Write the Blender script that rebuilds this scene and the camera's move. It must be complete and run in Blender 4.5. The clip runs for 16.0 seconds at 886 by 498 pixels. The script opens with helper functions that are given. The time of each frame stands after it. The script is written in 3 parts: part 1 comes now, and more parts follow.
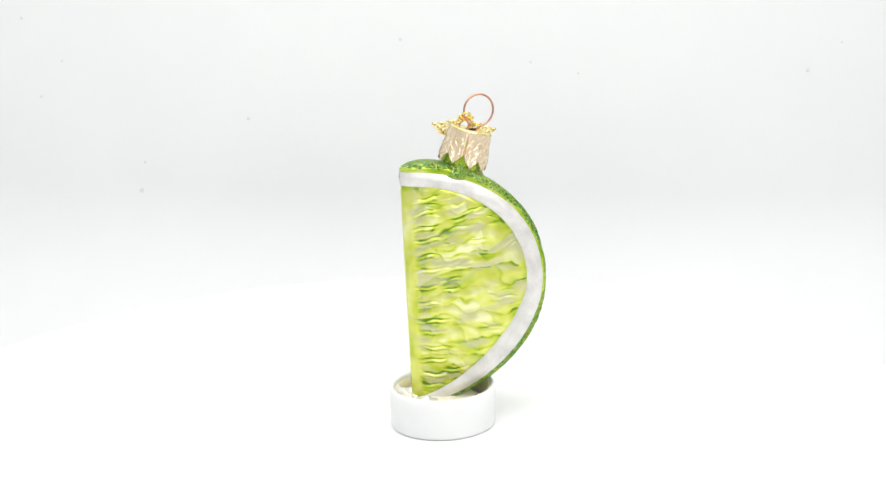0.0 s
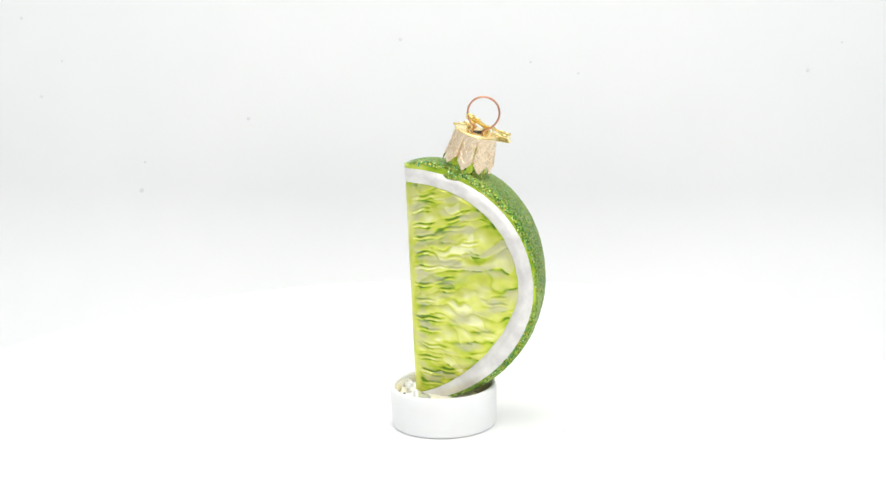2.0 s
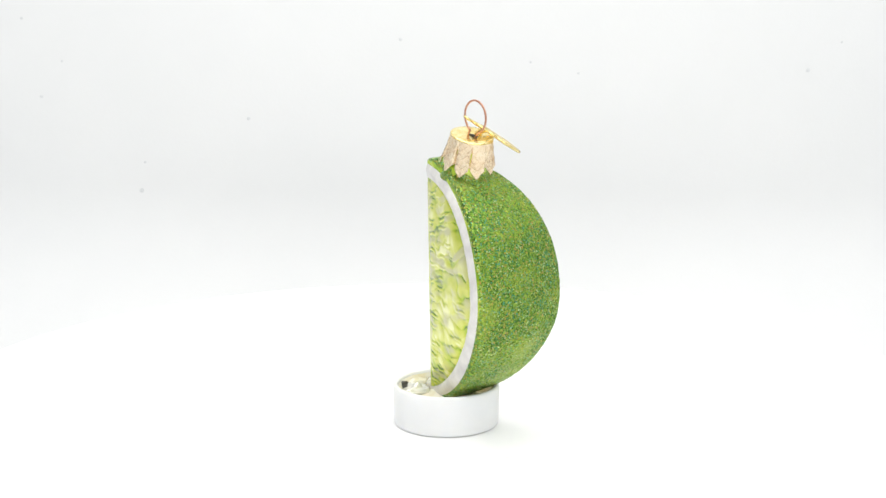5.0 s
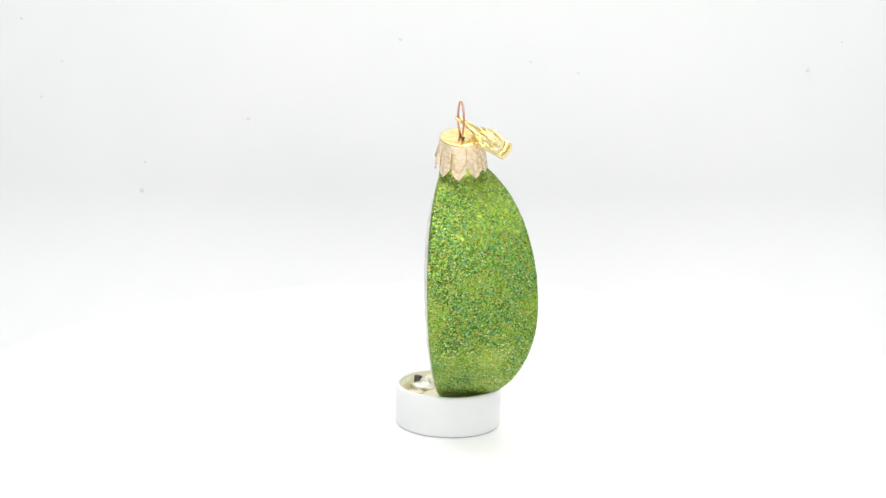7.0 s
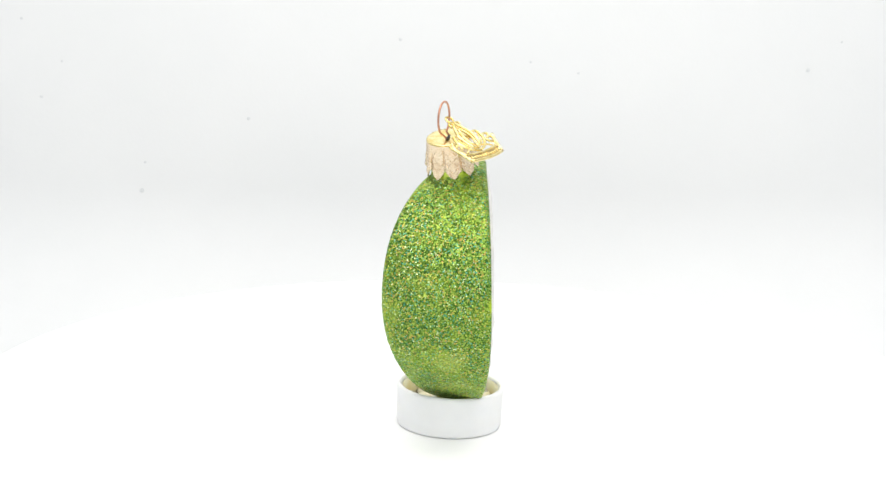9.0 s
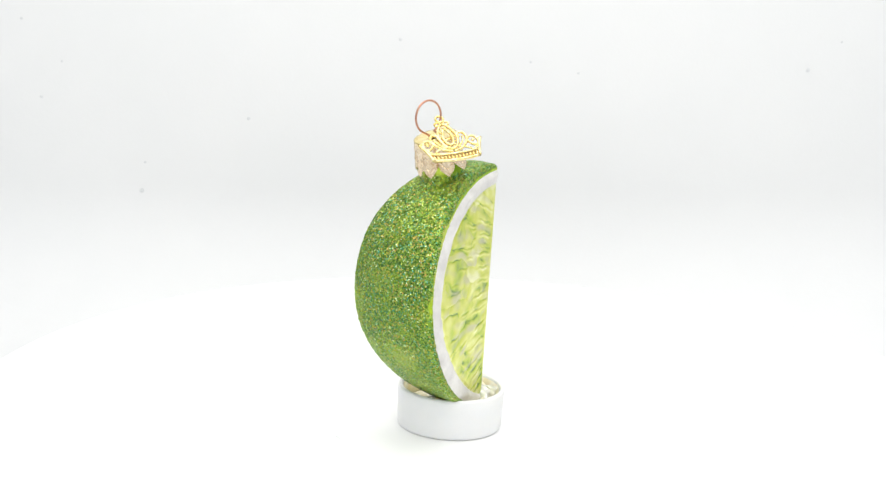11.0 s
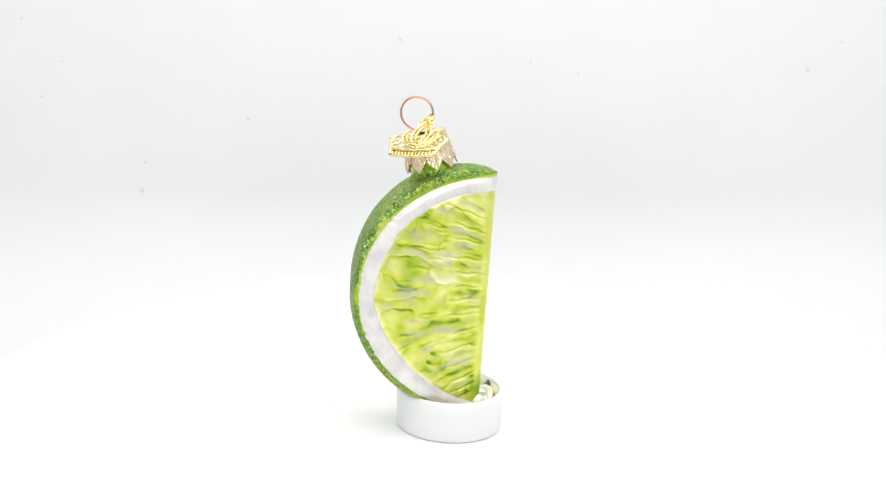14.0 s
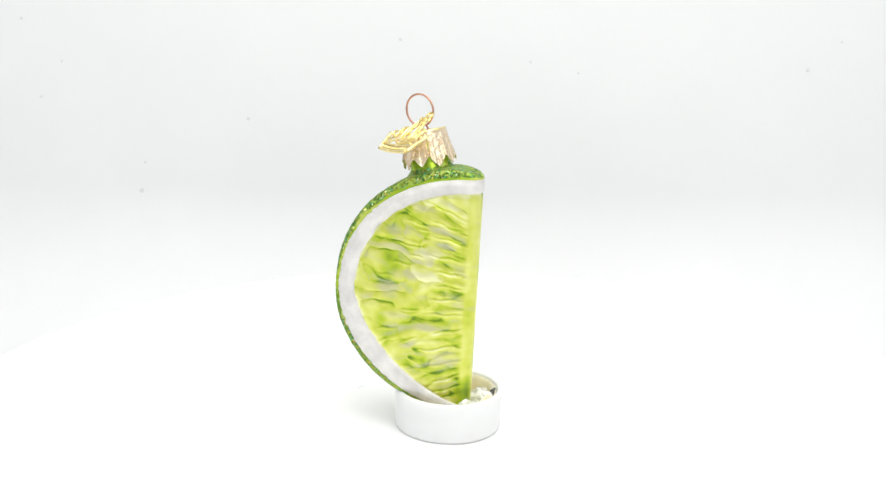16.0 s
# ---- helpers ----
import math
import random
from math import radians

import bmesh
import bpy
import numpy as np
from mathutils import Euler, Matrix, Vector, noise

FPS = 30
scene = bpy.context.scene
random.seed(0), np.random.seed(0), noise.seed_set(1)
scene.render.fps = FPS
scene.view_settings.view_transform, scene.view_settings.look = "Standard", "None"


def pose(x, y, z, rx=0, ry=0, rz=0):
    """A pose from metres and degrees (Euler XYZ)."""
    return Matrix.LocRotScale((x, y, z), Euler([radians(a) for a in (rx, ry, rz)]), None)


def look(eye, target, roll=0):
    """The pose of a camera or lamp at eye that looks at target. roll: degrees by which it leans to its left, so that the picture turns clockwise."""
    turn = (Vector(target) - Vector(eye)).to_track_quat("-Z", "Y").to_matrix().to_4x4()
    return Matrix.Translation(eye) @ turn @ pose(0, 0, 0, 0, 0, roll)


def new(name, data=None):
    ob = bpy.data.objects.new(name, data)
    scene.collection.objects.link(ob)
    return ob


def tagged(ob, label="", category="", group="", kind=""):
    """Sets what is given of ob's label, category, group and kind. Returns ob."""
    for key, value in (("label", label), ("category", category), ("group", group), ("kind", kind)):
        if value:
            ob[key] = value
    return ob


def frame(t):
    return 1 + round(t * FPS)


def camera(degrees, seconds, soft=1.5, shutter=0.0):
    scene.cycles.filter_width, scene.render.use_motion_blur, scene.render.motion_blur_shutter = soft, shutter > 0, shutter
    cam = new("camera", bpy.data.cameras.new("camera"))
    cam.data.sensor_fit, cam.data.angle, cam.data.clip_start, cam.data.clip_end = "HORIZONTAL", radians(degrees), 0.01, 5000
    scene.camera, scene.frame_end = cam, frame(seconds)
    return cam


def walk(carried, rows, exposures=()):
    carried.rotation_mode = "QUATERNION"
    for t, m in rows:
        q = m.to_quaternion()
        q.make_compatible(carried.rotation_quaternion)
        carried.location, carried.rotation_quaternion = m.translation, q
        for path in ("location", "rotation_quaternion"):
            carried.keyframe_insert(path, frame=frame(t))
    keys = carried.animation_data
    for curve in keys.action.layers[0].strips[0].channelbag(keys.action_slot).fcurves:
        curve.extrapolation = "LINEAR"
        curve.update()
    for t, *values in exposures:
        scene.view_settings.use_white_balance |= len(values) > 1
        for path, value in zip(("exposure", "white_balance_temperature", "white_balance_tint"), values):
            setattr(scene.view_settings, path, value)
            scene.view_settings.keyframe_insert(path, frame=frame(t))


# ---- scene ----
MM = 0.001
TURN = math.degrees(0.2557)      # degrees a second, clockwise seen from above

# ---- camera ----
cam = camera(32, 16.0, soft=1.45)
EYE = Vector((-0.001544, -0.417861, 0.160946))
DIP = 0.2568
STAND = look(EYE, EYE + Vector((0, math.cos(DIP), -math.sin(DIP))), roll=0.67)
walk(cam, [(0.0, STAND), (16.0, STAND)])

# ---- light ----
world = bpy.data.worlds.new("studio")
scene.world = world
world.use_nodes = True
world.node_tree.nodes["Background"].inputs[0].default_value = (0.925, 0.965, 1.0, 1)
world.node_tree.nodes["Background"].inputs[1].default_value = 0.64
panel = new("softbox", bpy.data.lights.new("softbox", "AREA"))
panel.data.shape, panel.data.size, panel.data.size_y = "RECTANGLE", 0.54, 0.48
panel.data.energy, panel.data.color = 2.25, (1.0, 0.98, 0.945)
panel.matrix_world = look((0.0, -0.06, 0.50), (0.0, -0.02, 0.0))
# unseen fill lamp, added to brighten the near side of cap and ornament
front = new("front_fill", bpy.data.lights.new("front_fill", "AREA"))
front.data.shape, front.data.size, front.data.size_y = "RECTANGLE", 0.5, 0.4
front.data.energy, front.data.color = 1.22, (1.0, 0.98, 0.945)
front.matrix_world = look((0.14, -0.52, 0.42), (0.0, 0.0, 0.03))
scene.view_settings.exposure = 0.0


# ---- materials ----
def material(name):
    m = bpy.data.materials.new(name)
    m.use_nodes = True
    return m, m.node_tree.nodes, m.node_tree.links, m.node_tree.nodes["Principled BSDF"]


def node(nodes, kind, **settings):
    n = nodes.new(kind)
    for key, value in settings.items():
        if key in n.inputs:
            n.inputs[key].default_value = value
    return n


def ramp(nodes, stops):
    r = nodes.new("ShaderNodeValToRGB")
    while len(r.color_ramp.elements) < len(stops):
        r.color_ramp.elements.new(0.5)
    for e, (place, colour) in zip(r.color_ramp.elements, stops):
        e.position, e.color = place, (*colour, 1)
    return r


def mottled(name, a, b, scale, rough, metal=0.0, bump=0.0, bump_scale=None, coat=0.0, fine=None):
    """A surface that wavers between two colours, with a fine grain in its relief."""
    m, nodes, links, out = material(name)
    where = nodes.new("ShaderNodeTexCoord")
    n = node(nodes, "ShaderNodeTexNoise", Scale=scale, Detail=5.0, Roughness=0.6)
    links.new(where.outputs["Object"], n.inputs["Vector"])
    r = ramp(nodes, [(0.35, a), (0.65, b)])
    links.new(n.outputs["Fac"], r.inputs[0])
    links.new(r.outputs[0], out.inputs["Base Color"])
    out.inputs["Roughness"].default_value, out.inputs["Metallic"].default_value = rough, metal
    out.inputs["Coat Weight"].default_value = coat
    out.inputs["Coat Roughness"].default_value = 0.08
    if bump:
        g = node(nodes, "ShaderNodeTexNoise", Scale=bump_scale or scale * 6, Detail=3.0)
        links.new(where.outputs["Object"], g.inputs["Vector"])
        b_ = node(nodes, "ShaderNodeBump", Strength=bump, Distance=0.0002)
        links.new(g.outputs["Fac"], b_.inputs["Height"])
        links.new(b_.outputs[0], out.inputs["Normal"])
    return m


def glow_through(m, reach, weight):
    """Lets light soak through a thin milky wall."""
    out = m.node_tree.nodes["Principled BSDF"]
    out.inputs["Subsurface Weight"].default_value = weight
    out.inputs["Subsurface Radius"].default_value = (1.0, 0.95, 0.85)
    out.inputs["Subsurface Scale"].default_value = reach


def glitter_material():
    """Green lacquer strewn with tiny flakes, each with its own hue and lean; bare lacquer where 'bare' is high."""
    m, nodes, links, out = material("glitter")
    where = nodes.new("ShaderNodeTexCoord")
    cells = node(nodes, "ShaderNodeTexVoronoi", Scale=2950.0, Randomness=1.0)
    links.new(where.outputs["Object"], cells.inputs["Vector"])
    part_ = nodes.new("ShaderNodeSeparateColor")
    links.new(cells.outputs["Color"], part_.inputs[0])
    hue = ramp(nodes, [(0.0, (0.04, 0.12, 0.02)), (0.12, (0.085, 0.20, 0.03)), (0.36, (0.175, 0.32, 0.04)),
                       (0.56, (0.29, 0.44, 0.08)), (0.745, (0.07, 0.31, 0.17)), (0.80, (0.40, 0.46, 0.07)),
                       (0.87, (0.50, 0.35, 0.09)), (0.94, (0.12, 0.42, 0.28)), (0.968, (0.60, 0.76, 0.40))])
    hue.color_ramp.interpolation = "CONSTANT"
    links.new(part_.outputs[0], hue.inputs[0])
    patch = node(nodes, "ShaderNodeTexNoise", Scale=140.0, Detail=4.0)
    links.new(where.outputs["Object"], patch.inputs["Vector"])
    lac = ramp(nodes, [(0.32, (0.25, 0.43, 0.02)), (0.5, (0.45, 0.61, 0.05)), (0.68, (0.70, 0.77, 0.18))])
    links.new(patch.outputs["Fac"], lac.inputs[0])
    bare = nodes.new("ShaderNodeAttribute")
    bare.attribute_name = "bare"
    soft_ = node(nodes, "ShaderNodeTexNoise", Scale=420.0, Detail=3.0)
    links.new(where.outputs["Object"], soft_.inputs["Vector"])
    add = nodes.new("ShaderNodeMath")
    add.operation = "ADD"
    links.new(bare.outputs["Fac"], add.inputs[0])
    links.new(soft_.outputs["Fac"], add.inputs[1])
    mask = ramp(nodes, [(0.86, (0, 0, 0)), (1.0, (1, 1, 1))])
    links.new(add.outputs[0], mask.inputs[0])
    mix = nodes.new("ShaderNodeMix")
    mix.data_type = "RGBA"
    links.new(mask.outputs[0], mix.inputs[0])
    drift = node(nodes, "ShaderNodeTexNoise", Scale=75.0, Detail=3.0)
    links.new(where.outputs["Object"], drift.inputs["Vector"])
    share = ramp(nodes, [(0.44, (0.0, 0.0, 0.0)), (0.72, (0.36, 0.36, 0.36))])
    links.new(drift.outputs["Fac"], share.inputs[0])
    strewn = nodes.new("ShaderNodeMix")
    strewn.data_type = "RGBA"
    links.new(share.outputs[0], strewn.inputs[0])
    links.new(hue.outputs[0], strewn.inputs[6])
    links.new(lac.outputs[0], strewn.inputs[7])
    links.new(strewn.outputs[2], mix.inputs[6])
    links.new(lac.outputs[0], mix.inputs[7])
    links.new(mix.outputs[2], out.inputs["Base Color"])
    geo = nodes.new("ShaderNodeNewGeometry")
    lean = nodes.new("ShaderNodeVectorMath")
    lean.operation = "SUBTRACT"
    links.new(cells.outputs["Color"], lean.inputs[0])
    lean.inputs[1].default_value = (0.5, 0.5, 0.5)
    size = nodes.new("ShaderNodeVectorMath")
    size.operation = "SCALE"
    links.new(lean.outputs[0], size.inputs[0])
    amount = nodes.new("ShaderNodeMath")
    amount.operation = "MULTIPLY_ADD"
    links.new(mask.outputs[0], amount.inputs[0])
    amount.inputs[1].default_value, amount.inputs[2].default_value = -1.05, 1.1
    links.new(amount.outputs[0], size.inputs[3])
    total = nodes.new("ShaderNodeVectorMath")
    total.operation = "ADD"
    links.new(geo.outputs["Normal"], total.inputs[0])
    links.new(size.outputs[0], total.inputs[1])
    unit = nodes.new("ShaderNodeVectorMath")
    unit.operation = "NORMALIZE"
    links.new(total.outputs[0], unit.inputs[0])
    links.new(unit.outputs[0], out.inputs["Normal"])
    gloss = ramp(nodes, [(0.0, (0.34, 0.34, 0.34)), (1.0, (0.14, 0.14, 0.14))])
    links.new(mask.outputs[0], gloss.inputs[0])
    links.new(gloss.outputs[0], out.inputs["Roughness"])
    out.inputs["Metallic"].default_value = 0.58
    out.inputs["Specular IOR Level"].default_value = 0.3
    out.inputs["Specular Tint"].default_value = (0.72, 0.82, 0.62, 1)
    return m


def flesh_material():
    """Silvered glass under yellow-green lacquer that pools in the hollows and thins on the ridges; groove shade and
    ridge highlights are put into its colour.
    """
    m, nodes, links, out = material("lacquered_glass")
    where = nodes.new("ShaderNodeTexCoord")
    relief_shade = nodes.new("ShaderNodeAttribute")
    relief_shade.attribute_name = "relief_shade"
    patch = nodes.new("ShaderNodeAttribute")
    patch.attribute_name = "thin"
    # lacquer tones, with painted shade at the dark end and highlights at the pale
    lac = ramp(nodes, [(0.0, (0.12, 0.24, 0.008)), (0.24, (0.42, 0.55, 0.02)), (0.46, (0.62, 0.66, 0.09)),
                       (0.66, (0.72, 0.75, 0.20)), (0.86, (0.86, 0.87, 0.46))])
    links.new(relief_shade.outputs["Fac"], lac.inputs[0])
    # thin lacquer patches, which also carry the mirror's grey reflections as colour
    mask = ramp(nodes, [(0.50, (0, 0, 0)), (0.95, (0.8, 0.8, 0.8))])
    links.new(patch.outputs["Fac"], mask.inputs[0])
    mix = nodes.new("ShaderNodeMix")
    mix.data_type = "RGBA"
    links.new(mask.outputs[0], mix.inputs[0])
    links.new(lac.outputs[0], mix.inputs[6])
    mix.inputs[7].default_value = (0.56, 0.55, 0.33, 1)
    links.new(mix.outputs[2], out.inputs["Base Color"])
    g = node(nodes, "ShaderNodeTexNoise", Scale=900.0, Detail=3.0)
    links.new(where.outputs["Object"], g.inputs["Vector"])
    b_ = node(nodes, "ShaderNodeBump", Strength=0.25, Distance=0.0002)
    links.new(g.outputs["Fac"], b_.inputs["Height"])
    links.new(b_.outputs[0], out.inputs["Normal"])
    out.inputs["Metallic"].default_value = 0.6
    out.inputs["Roughness"].default_value = 0.32
    out.inputs["Coat Weight"].default_value = 0.3
    out.inputs["Coat Roughness"].default_value = 0.05
    return m


GLITTER, FLESH = glitter_material(), flesh_material()
PITH = mottled("pearl_white", (0.61, 0.59, 0.575), (0.80, 0.78, 0.75), 150.0, 0.36, 0.15, 0.35, 500.0, 0.15)
PALE = mottled("rose_gold", (0.84, 0.64, 0.42), (0.95, 0.80, 0.58), 300.0, 0.27, 0.75, 0.15, 1500.0)
GOLD = mottled("bright_gold", (0.82, 0.62, 0.20), (0.98, 0.85, 0.46), 650.0, 0.24, 0.92, 0.3, 1200.0)
ANTIQUE = mottled("tarnished_gold", (0.20, 0.11, 0.03), (0.42, 0.27, 0.08), 600.0, 0.4, 0.9)
COPPER = mottled("copper_wire", (0.48, 0.22, 0.14), (0.66, 0.36, 0.24), 400.0, 0.3, 0.9)
PLASTIC = mottled("white_plastic", (0.88, 0.875, 0.86), (0.91, 0.905, 0.89), 90.0, 0.38, 0.0, 0.1, 900.0)
PUTTY = mottled("putty", (0.84, 0.75, 0.50), (0.92, 0.89, 0.76), 220.0, 0.6, 0.0, 0.6, 500.0)
FILM = mottled("crumpled_film", (0.60, 0.61, 0.58), (0.88, 0.86, 0.76), 260.0, 0.14, 0.3, 0.4, 500.0, 0.5)
DARK = mottled("dark_gap", (0.03, 0.03, 0.035), (0.09, 0.085, 0.08), 300.0, 0.4)
PAPER = mottled("backdrop_paper", (0.785, 0.79, 0.79), (0.81, 0.812, 0.81), 9.0, 0.75, 0.0, 0.15, 700.0)
PLATE = mottled("turntable_white", (0.87, 0.87, 0.865), (0.90, 0.90, 0.895), 14.0, 0.5, 0.0, 0.08, 600.0)
DUST = mottled("dust", (0.66, 0.67, 0.68), (0.73, 0.74, 0.745), 900.0, 0.9)

glow_through(PLASTIC, 0.004, 0.6)
glow_through(PUTTY, 0.004, 0.5)


# ---- mesh helpers ----
def part(name, made, mat, parent=None, label="", base=(0, 0, 0), smooth=True):
    """Links (points in mm, faces) as one mesh, measured from base, under a thing or a part."""
    points, faces = made
    mesh = bpy.data.meshes.new(name)
    base = Vector(base)
    mesh.from_pydata([(Vector(p) - base) * MM for p in points], [], faces)
    mesh.update()
    bm = bmesh.new()
    bm.from_mesh(mesh)
    bmesh.ops.recalc_face_normals(bm, faces=bm.faces)
    bm.to_mesh(mesh)
    bm.free()
    mesh.materials.append(mat)
    mesh.polygons.foreach_set("use_smooth", [smooth] * len(mesh.polygons))
    ob = new(name, mesh)
    ob.parent = parent
    return tagged(ob, label)


def grid(rows, closed=False):
    """Faces between rows of equally many points."""
    n = len(rows[0])
    points = [p for row in rows for p in row]
    faces = []
    for i in range(len(rows) - 1):
        for j in range(n if closed else n - 1):
            k = (j + 1) % n
            faces.append((i * n + j, i * n + k, (i + 1) * n + k, (i + 1) * n + j))
    return points, faces


def lathe(profile, centre, axis, around=48, ends=False):
    """Turns (radius, height) pairs about an axis."""
    turn = Vector(axis).to_track_quat("Z", "Y").to_matrix()
    rows = [[Vector(centre) + turn @ Vector((r * math.cos(2 * math.pi * k / around), r * math.sin(2 * math.pi * k / around), h))
             for k in range(around)] for r, h in profile]
    points, faces = grid(rows, True)
    if ends:
        faces += [tuple(range(around)), tuple(range(len(points) - around, len(points)))]
    return points, faces


def tube(line, radius, closed=False, sides=8):
    """A round wire along a line of points."""
    line = [Vector(p) for p in line]
    n = len(line)
    rows, last = [], None
    for i in range(n):
        a = line[i - 1] if (i or closed) else line[i]
        b = line[(i + 1) % n] if (i < n - 1 or closed) else line[i]
        d = (b - a).normalized()
        if last is None:
            last = d.orthogonal().normalized()
        last = (last - d * last.dot(d)).normalized()
        side = d.cross(last)
        rows.append([line[i] + radius * (last * math.cos(2 * math.pi * k / sides) + side * math.sin(2 * math.pi * k / sides)) for k in range(sides)])
    if closed:
        rows.append(rows[0])
    points, faces = grid(rows, True)
    if not closed:
        faces += [tuple(range(sides)), tuple(range(len(points) - sides, len(points)))]
    return points, faces


def joined(*made):
    points, faces = [], []
    for p, f in made:
        k = len(points)
        points += list(p)
        faces += [tuple(i + k for i in face) for face in f]
    return points, faces


def numbers(ob, name, values):
    ob.data.attributes.new(name, "FLOAT", "POINT").data.foreach_set("value", values)


# ---- the setting ----
FLOOR = -45.0
SWEEP, BEND = 185.0, 60.0


def build_setting():
    """A white paper sweep: level floor, a curve, and an upright back."""
    wide, start, bend, high = 900.0, SWEEP, BEND, 900.0
    line = [(-1200.0, FLOOR), (-400.0, FLOOR), (0.0, FLOOR), (start, FLOOR)]
    line += [(start + bend * math.sin(a * math.pi / 48), FLOOR + bend * (1 - math.cos(a * math.pi / 48))) for a in range(1, 25)]
    line += [(start + bend + 2, FLOOR + bend + 200), (start + bend + 4, FLOOR + high)]
    xs = [-wide + 2 * wide * k / 24 for k in range(25)]
    rows = [[(x, y, z) for x in xs] for y, z in line]
    under = [[(x, y + 0.8, z - 0.8) for x in xs] for y, z in line]
    made = joined(grid(rows), grid(under))
    ob = part("backdrop", made, PAPER)
    tagged(ob, "seamless white paper sweep behind and under the turntable", "backdrop", kind="structure")
    return ob


def build_dust():
    """Faint specks that cling to the paper."""
    spots = []
    for x, z, r in DUST_SPOTS:
        y = SWEEP + BEND - 0.05
        if z < FLOOR + BEND:
            a = math.acos(max(-1.0, min(1.0, 1 - (z - FLOOR) / BEND)))
            y = SWEEP + BEND * math.sin(a) - 0.3
        rng = random.Random(int(x * 7))
        ring = [(x + r * (0.7 + 0.5 * rng.random()) * math.cos(k * math.pi / 5), y - 0.06, z + r * (0.7 + 0.5 * rng.random()) * math.sin(k * math.pi / 5)) for k in range(10)]
        spots.append(([(x, y - 0.25, z)] + ring, [(0, 1 + k, 1 + (k + 1) % 10) for k in range(10)]))
    ob = part("dust_specks", joined(*spots), DUST)
    tagged(ob, "faint grey dust specks on the white backdrop", "dust", kind="stuff")


DUST_SPOTS = [(-134.0, 12.0, 1.0), (-86.6, 44.4, 0.8), (-20.8, 79.5, 0.8), (154.6, 68.4, 1.0), (35.2, 70.4, 0.6), (-132.2, 24.6, 0.6), (56.0, 65.8, 0.6), (-175.9, 53.0, 0.8), (-166.3, 68.5, 0.6), (168.3, 80.5, 0.6), (-182.8, 86.7, 0.7)]

# the plate and all on it lean a little from the axis on which they turn
LEAN = Matrix(((1, 0, 0.0273, 0), (0, 1, 0.0421, 0), (-0.0273, -0.0421, 1, 0), (0, 0, 0, 1)))
LEAN = LEAN.to_quaternion().to_matrix().to_4x4()
CAP_AT = Vector((0.517, 0.534, -0.45))


def build_turntable():
    table = tagged(new("turntable"), "round white turntable plate on a low base", "turntable")
    table.location = (0, 0, FLOOR * MM)
    part("base", lathe([(0.1, 0.0), (68, 0.0), (70, 1.5), (70, 26), (67, 28), (0.1, 28)], (0, 0, 0), (0, 0, 1), 64), PLATE, table)
    c = CAP_AT + Vector((10.09, 15.1, 0))
    prof = [(0.1, -6.0), (157.5, -6.0), (159.0, -5.2), (159.45, -4.0), (159.45, -1.2), (159.0, -0.3), (158.0, 0.0), (80, 0.0), (0.1, 0.0)]
    plate = part("plate", lathe(prof, c, (0, 0, 1), 160), PLATE, table)
    mark = []
    for k in range(9):
        u = k / 8
        mid = Vector((-10.6 + 3.4 * u, -33.4 - 0.9 * u, 0.02))
        half = 0.30 * math.sin(math.pi * (0.08 + 0.84 * u)) * (1.3 - u)
        mark.append([mid + Vector((0.2, -half, 0)), mid, mid + Vector((0.1, half, 0))])
    part("scuff", grid(mark), DUST, plate, "faint grey scuff on the plate")
    part("spindle", lathe([(0.1, -16.9), (9, -16.9), (9, -6.2), (0.1, -6.2)], (0, 0, 0), (0, 0, 1), 32), PLATE, plate)
    return plate


def build_bottle_cap():
    cap = tagged(new("bottle_cap"), "white plastic screw cap used as a stand, on the turntable", "bottle cap")
    r0, r1, h = 14.95, 15.2, 11.9
    prof = [(0.1, 0.05), (r0 - 0.7, 0.05), (r0 - 0.2, 0.25), (r0, 0.8), (r1 + 0.05, h - 0.9), (r1 - 0.15, h - 0.3), (r1 - 0.5, h - 0.02),
            (r1 - 0.95, h - 0.1), (r1 - 1.25, h - 0.5), (r1 - 1.35, h - 1.2), (r0 - 1.4, 2.2), (r0 - 2.0, 1.5), (0.1, 1.5)]
    part("shell", lathe(prof, (0, 0, 0), (0, 0, 1), 96), PLASTIC, cap)
    part("liner_ring", lathe([(13.75, 8.9), (13.2, 8.6), (13.1, 8.2), (13.75, 7.9)], (0, 0, 0), (0, 0, 1), 72), PLASTIC, cap)
    return cap


def lump(centre, size, seed, rough=0.35, steps=(14, 20)):
    """An uneven kneaded lump."""
    rows = []
    for i in range(steps[0] + 1):
        v = math.pi * (0.02 + 0.96 * i / steps[0])
        row = []
        for j in range(steps[1]):
            u = 2 * math.pi * j / steps[1]
            d = Vector((math.sin(v) * math.cos(u), math.sin(v) * math.sin(u), math.cos(v)))
            k = 1 + rough * noise.noise(d * 1.9 + Vector((seed * 3.1, seed, 0)))
            row.append(Vector(centre) + Vector((d.x * size[0], d.y * size[1], d.z * size[2])) * k)
        rows.append(row)
    points, faces = grid(rows, True)
    faces += [tuple(range(steps[1])), tuple(range(len(points) - steps[1], len(points)))]
    return points, faces


